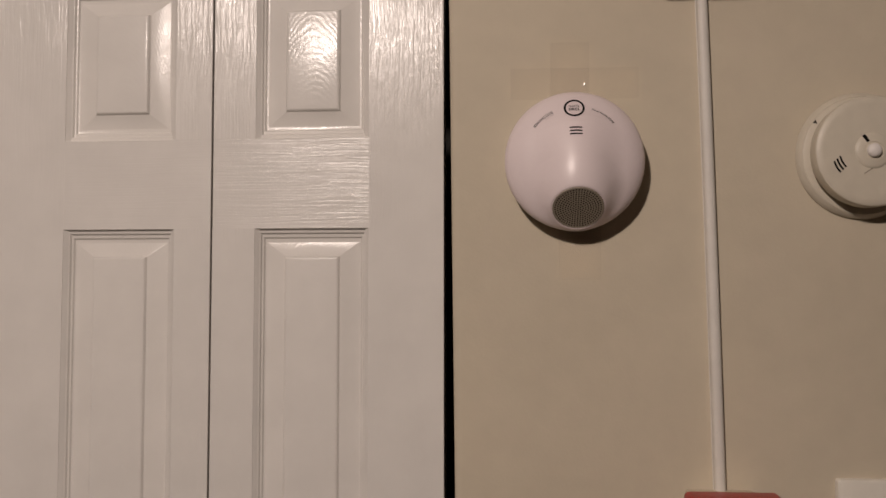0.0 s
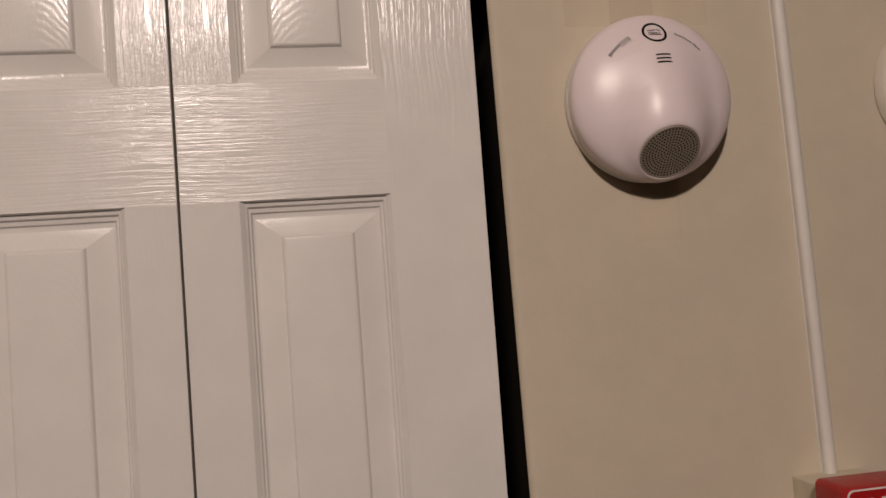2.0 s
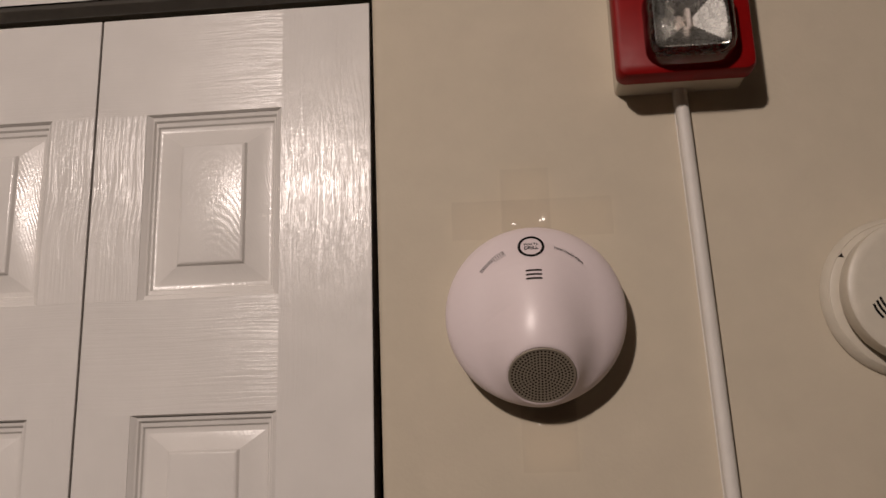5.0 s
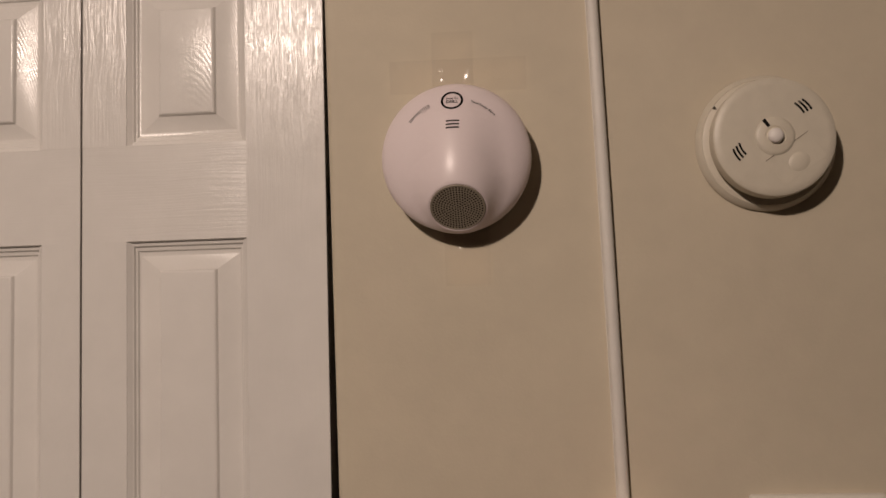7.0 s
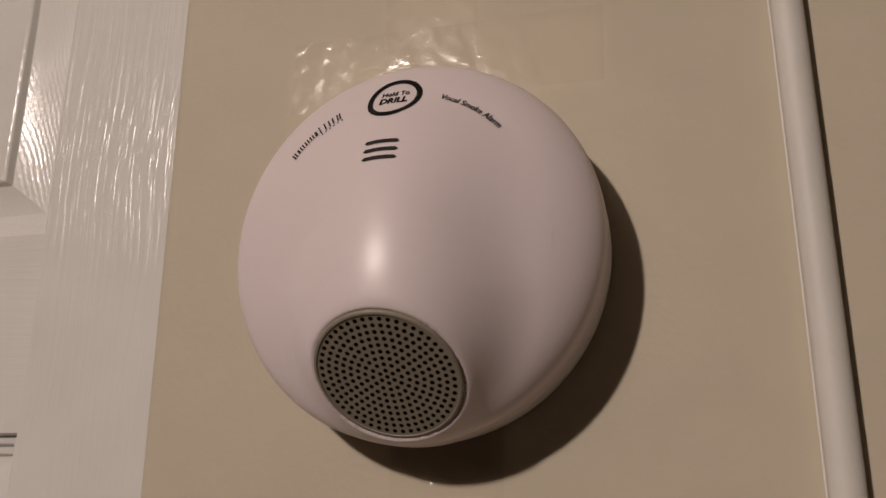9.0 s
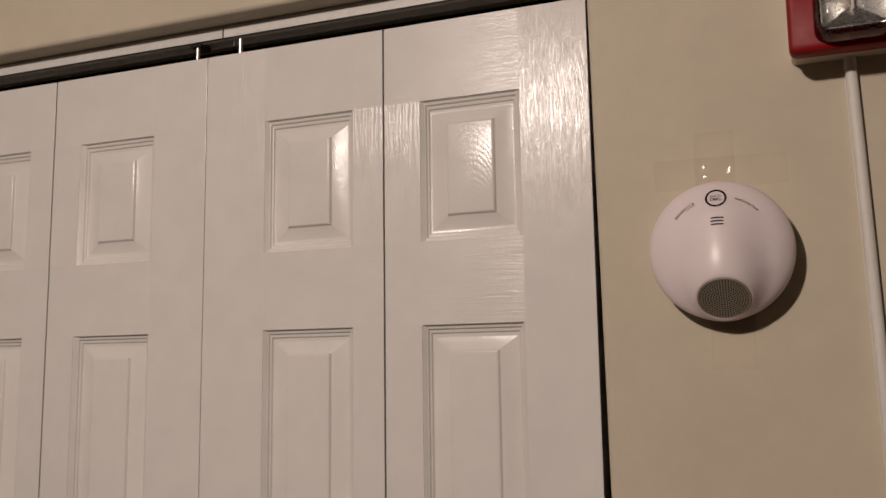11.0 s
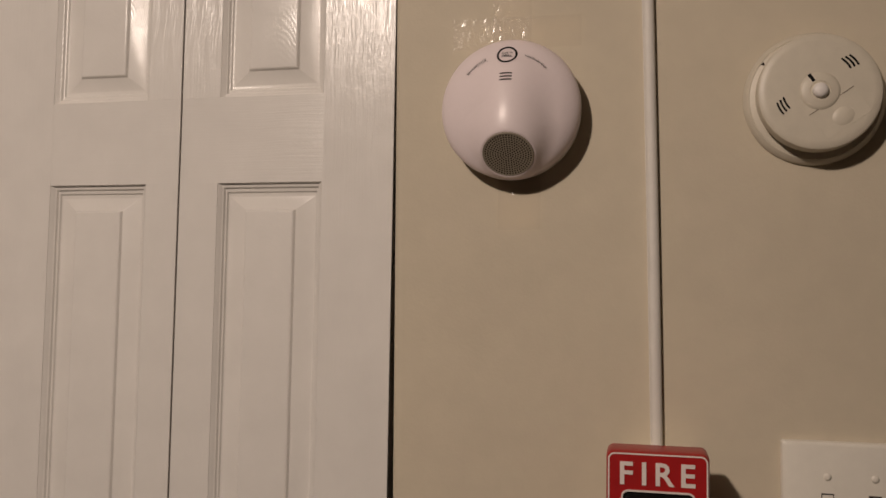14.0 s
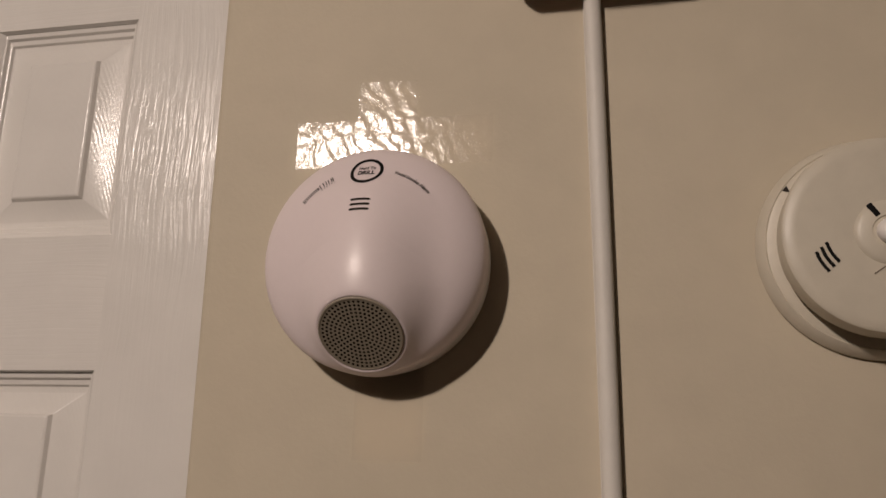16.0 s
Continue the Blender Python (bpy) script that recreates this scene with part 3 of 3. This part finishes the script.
# ---- cable raceway between the strobe and the pull station ----
raceway = thing("cable_raceway", (0.353, WALL, 1.905), "white half-round plastic cable raceway down the wall", "cable cover")
lean = (0.3632 - 0.353) / (1.905 - 1.412)
for nm, w, d0, d1, off in (("cover", 0.0106, 0.0012, 0.0092, 0.0), ("backing", 0.0114, 0.0003, 0.0014, -0.0002)):
    prof = [(-w / 2, d0), (-w / 2, d0 + (d1 - d0) * 0.45)]
    prof += [(w / 2 * math.cos(radians(a)), d0 + (d1 - d0) * (0.45 + 0.55 * math.sin(radians(a)))) for a in range(165, 0, -15)]
    prof += [(w / 2, d0 + (d1 - d0) * 0.45), (w / 2, d0)]
    bm = bmesh.new()
    n_seg = 16
    rows = []
    for k in range(n_seg + 1):
        z = -0.506 * k / n_seg
        bow = 0.0006 * math.sin(math.pi * k / n_seg)
        rows.append([bm.verts.new((x + off - z * lean + bow, -h, z)) for x, h in prof])
    for a, b in zip(rows, rows[1:]):
        for i in range(len(prof) - 1):
            bm.faces.new((a[i], a[i + 1], b[i + 1], b[i]))
    bmesh.ops.recalc_face_normals(bm, faces=bm.faces)
    part(nm, bm, RACEWAY_WHITE, raceway, smooth=50)

# ---- the second smoke detector ----
det = thing("smoke_detector", (0.5017, WALL, 1.7247), "round ivory smoke detector with dark vent slots, on its wall base", "smoke detector")
det.rotation_euler = (0, radians(-34), 0)
det.scale = (1.0, 0.93, 1.0)
part("base", lathe([(0, 0.0004), (0.0606, 0.0004), (0.0613, 0.0016), (0.0610, 0.0034), (0.0574, 0.0092), (0.0566, 0.0098), (0.0560, 0.0094), (0.0552, 0.0098), (0.0450, 0.0100), (0, 0.0100)], 96), IVORY, det, "ivory mounting base", smooth=30)
body = part("body", lathe([(0.0440, 0.0098), (0.0448, 0.0130), (0.0498, 0.0138), (0.0511, 0.0148), (0.0518, 0.0172), (0.0520, 0.0312), (0.0514, 0.0334), (0.0497, 0.0347), (0.044, 0.0352), (0.0, 0.0354)], 96), IVORY, det, smooth=35)
part("button_mount", lathe([(0.0172, 0.0350), (0.0164, 0.0360), (0.0140, 0.0371), (0.0086, 0.0376), (0.0082, 0.0368), (0.0, 0.0368)], 64), IVORY, body, smooth=35)
part("test_button", lathe([(0.0066, 0.0362), (0.0066, 0.0388), (0.0058, 0.0410), (0.0038, 0.0423), (0.0, 0.0428)], 40), ALARM_BASE, body, "white domed test button", smooth=60)
part("battery_door", slab([(rounded(0.044, 0.026, 0.002), 0.0340), (rounded(0.044, 0.026, 0.002), 0.0354), (rounded(0.0434, 0.0254, 0.0018), 0.03545)]), IVORY, body, at=(0.0025, 0, -0.0262))
part("battery_door_seam", box(-0.0220, 0.0220, -0.0358, -0.0350, -0.0003, 0.0003), SEAM, body, "fine seam over the battery door", at=(0.0025, 0, -0.0128))
part("thumb_dimple", lathe([(0.0095, 0.0354), (0.0080, 0.03595), (0.0050, 0.0365), (0.0, 0.0368)], 32, flat=0.85), IVORY, body, at=(0.003, 0, -0.0295), smooth=60)
part("status_slot", box(-0.0014, 0.0014, -0.0380, -0.0360, -0.0038, 0.0038, 0.0004), BLACK, body, at=(0.0005, 0, 0.0135))
bm = bmesh.new()
tri = [[bm.verts.new((x, -h, z)) for x, z in ((-0.0206, 0.0520), (-0.0172, 0.0528), (-0.0180, 0.0492))] for h in (0.0090, 0.0106)]
bm.faces.new(tri[1])
for k in range(3):
    bm.faces.new((tri[0][k], tri[0][(k + 1) % 3], tri[1][(k + 1) % 3], tri[1][k]))
bmesh.ops.recalc_face_normals(bm, faces=bm.faces)
part("base_notch", bm, SLOT_DARK, det)
for cx, bend in ((-0.0318, 1), (0.0345, -1)):
    for k in (-1, 0, 1):
        bm = bmesh.new()
        for s in range(6):      # a slightly curved slot, in short steps
            z0, z1 = -0.0058 + s * 0.011600 / 6, -0.0058 + (s + 1) * 0.011600 / 6
            sag = bend * 0.0008 * (1 - ((z0 + z1) / 0.0116) ** 2)
            box(-0.0008 - sag, 0.0008 - sag, -0.0358, -0.0330, z0, z1 + 0.0001, bm=bm)
        slot = part("vent_slot", bm, BLACK, body)
        slot.matrix_basis = pose(cx + k * 0.0035, 0, 0.0068 + 0.0006 * k * bend, 0, 6 * bend, 0)

# ---- fire alarm strobe ----
strobe = thing("fire_strobe", (0.3515, WALL, 1.957), "red square fire alarm strobe with a clear lens", "alarm strobe")
part("back_box", slab([(rounded(0.100, 0.113, 0.004), 0.0003), (rounded(0.100, 0.113, 0.004), 0.0300)]), IVORY, strobe, "ivory surface box")
plate = part("face_plate", slab([(rounded(0.104, 0.120, 0.007), 0.0295), (rounded(0.105, 0.121, 0.008), 0.0330), (rounded(0.105, 0.121, 0.008), 0.0430), (rounded(0.1025, 0.1185, 0.008), 0.0462), (rounded(0.098, 0.114, 0.007), 0.0475)]), STROBE_RED, strobe, smooth=35)
part("lens", slab([(rounded(0.067, 0.064, 0.014), 0.0470), (rounded(0.067, 0.064, 0.016), 0.0560), (rounded(0.064, 0.061, 0.017), 0.0640), (rounded(0.057, 0.053, 0.017), 0.0695), (rounded(0.044, 0.038, 0.014), 0.0720)], cap_back=False), CLEAR, plate, "clear moulded plastic lens", at=(0.003, 0, -0.0235), smooth=50)
bm = slab([(rounded(0.056, 0.052, 0.005), 0.0470), (rounded(0.056, 0.052, 0.005), 0.0625), (rounded(0.054, 0.050, 0.004), 0.0625)])
bmesh.ops.delete(bm, geom=[f for f in bm.faces if len(f.verts) > 4], context="FACES")
well = part("reflector", bm, CHROME, plate, "bright metal reflector", at=(0.003, 0, -0.0205), smooth=30)
rim, deep, tip = 0.0625, 0.0485, 0.0004
for (x0, z0), (x1, z1) in (((-1, -1), (1, -1)), ((1, -1), (1, 1)), ((1, 1), (-1, 1)), ((-1, 1), (-1, -1))):
    bm = bmesh.new()      # one facet of the faceted hollow behind the lens
    q = [bm.verts.new(c) for c in ((x0 * 0.027, -rim, z0 * 0.025), (x1 * 0.027, -rim, z1 * 0.025), (x1 * tip, -deep, z1 * tip), (x0 * tip, -deep, z0 * tip))]
    r = [bm.verts.new((v.co.x, v.co.y + 0.0008, v.co.z)) for v in q]
    bm.faces.new(q), bm.faces.new(list(reversed(r)))
    for k in range(4):
        bm.faces.new((q[k], r[k], r[(k + 1) % 4], q[(k + 1) % 4]))
    bmesh.ops.recalc_face_normals(bm, faces=bm.faces)
    part("facet", bm, CHROME, well)
part("flash_tube", box(-0.0012, 0.0012, -0.0575, -0.0500, -0.0080, 0.0080, 0.0008), WHITE_PRINT, well, "slim white flash tube", smooth=60)

# ---- fire alarm pull station ----
PX, PZ = 0.3625, 1.3545
pull = thing("fire_pull_station", (PX, WALL + 0.0001, PZ), "red fire alarm pull station with white letters and black handle", "pull station")
part("surface_box", box(-0.0315, 0.0315, -0.0560, -0.0003, -0.0500, 0.0500, 0.0015), IVORY_OLD, pull, "yellowed ivory surface box")
cover = part("cover", slab([(rounded(0.0835, 0.1165, 0.005), 0.0520), (rounded(0.0845, 0.1175, 0.006), 0.0540), (rounded(0.0840, 0.1170, 0.006), 0.0840), (rounded(0.0820, 0.1150, 0.006), 0.0900), (rounded(0.0800, 0.1130, 0.0055), 0.0915)]), RED, pull, smooth=35)
part("border_line", frame_strip(0.0805, 0.1135, 0.0055, 0.0012, 0.0921, 0.0910), WHITE_PRINT, cover, "thin white border line")
FIRE = (("F", -0.0258), ("I", -0.0108), ("R", 0.0048), ("E", 0.0240))
for ch, x in FIRE:
    bm = standing(letters(ch, 0.0262, 0.0005, 0.0005), 0.0918)
    part("raised_letter", bm, WHITE_PRINT, cover, "white raised letter", at=(x, 0, 0.0392))
win = part("handle_window", slab([(rounded(0.0575, 0.0445, 0.004), 0.0900), (rounded(0.0575, 0.0445, 0.004), 0.0924)]), BLACK, cover, "black handle window", at=(0.0005, 0, 0.0033))
part("window_line", frame_strip(0.0600, 0.0470, 0.006, 0.0014, 0.0932, 0.0910), WHITE_PRINT, win)
handle = part("handle", slab([(rounded(0.0540, 0.0330, 0.005), 0.0920), (rounded(0.0540, 0.0330, 0.005), 0.0966), (rounded(0.0530, 0.0320, 0.005), 0.0972)]), BLACK, cover, "black pull handle", at=(0.0005, 0, 0.0065), smooth=35)
arc = [(0.0264 - 0.005 + 0.005 * math.cos(radians(a)), -0.0078 + 0.005 + 0.005 * math.sin(radians(a))) for a in range(0, -91, -15)]
outer = [(0.0264, 0.0195)] + arc
outer += [(-x, z) for x, z in reversed(outer)]
inner = [(x * (1 - 0.0012 / 0.0264), z + 0.0012 * (1 if z < 0.0 else 0)) for x, z in outer]
bm = bmesh.new()
lines = [[bm.verts.new((x, -h, z - 0.0065)) for x, z in pts] for pts, h in ((outer, 0.0965), (outer, 0.0980), (inner, 0.0980), (inner, 0.0965))]
for a, b in zip(lines, lines[1:]):
    for k in range(len(outer) - 1):
        bm.faces.new((a[k], a[k + 1], b[k + 1], b[k]))
bmesh.ops.recalc_face_normals(bm, faces=bm.faces)
part("handle_line", bm, WHITE_PRINT, handle)
for text, z in (("PUSH   IN", 0.0088), ("PULL DOWN", 0.0028)):
    part("handle_lettering", standing(letters(text, 0.0062, 0.0001, 0.00002), 0.0977), WHITE_PRINT, handle, "white lettering on the handle", at=(0, 0, z))
for sx in (-1, 1):
    bm = box(-0.0008, 0.0008, -0.0980, -0.0974, -0.004, 0.006)
    v = [bm.verts.new(c) for c in ((-0.0022, -0.0979, -0.004), (0.0022, -0.0979, -0.004), (0, -0.0979, -0.0075))]
    bm.faces.new(v)
    part("arrow", bm, WHITE_PRINT, handle, at=(sx * 0.0215, 0, 0.0060))

pull.scale = (1.0, 0.965, 1.0)

# ---- light switches ----
sw = thing("light_switch", (0.528, WALL, 1.360), "ivory two-gang light switch plate with toggle switches", "light switch")
part("plate", slab([(rounded(0.1140, 0.1140, 0.003), 0.0003), (rounded(0.1140, 0.1140, 0.003), 0.0035), (rounded(0.1120, 0.1120, 0.003), 0.0060), (rounded(0.1070, 0.1070, 0.003), 0.0075)]), PLATE_WHITE, sw, smooth=30)
for x, up in ((-0.0190, -1), (0.0197, 1)):
    part("toggle_slot", box(-0.0052, 0.0052, -0.0078, -0.0070, -0.0120, 0.0120), SLOT_DARK, sw, at=(x, 0, 0))
    lever = part("toggle", box(-0.0042, 0.0042, -0.0195, -0.005, -0.0045, 0.0045, 0.0012), PLATE_WHITE, sw, "ivory toggle lever")
    lever.matrix_basis = pose(x, 0, 0.001 * up, 22 * -up, 0, 0)
    if up < 0:
        part("toggle_collar", box(-0.0046, 0.0046, -0.0086, -0.0072, -0.0108, 0.0108, 0.0006), PLATE_WHITE, sw, at=(x, 0, 0))
    for z in (0.0265, -0.0265):
        part("screw", lathe([(0.0034, 0.0072), (0.0033, 0.0080), (0.0018, 0.0087), (0, 0.0088)], 20), PLATE_WHITE, sw, "ivory painted screw", at=(x, 0, z), smooth=60)
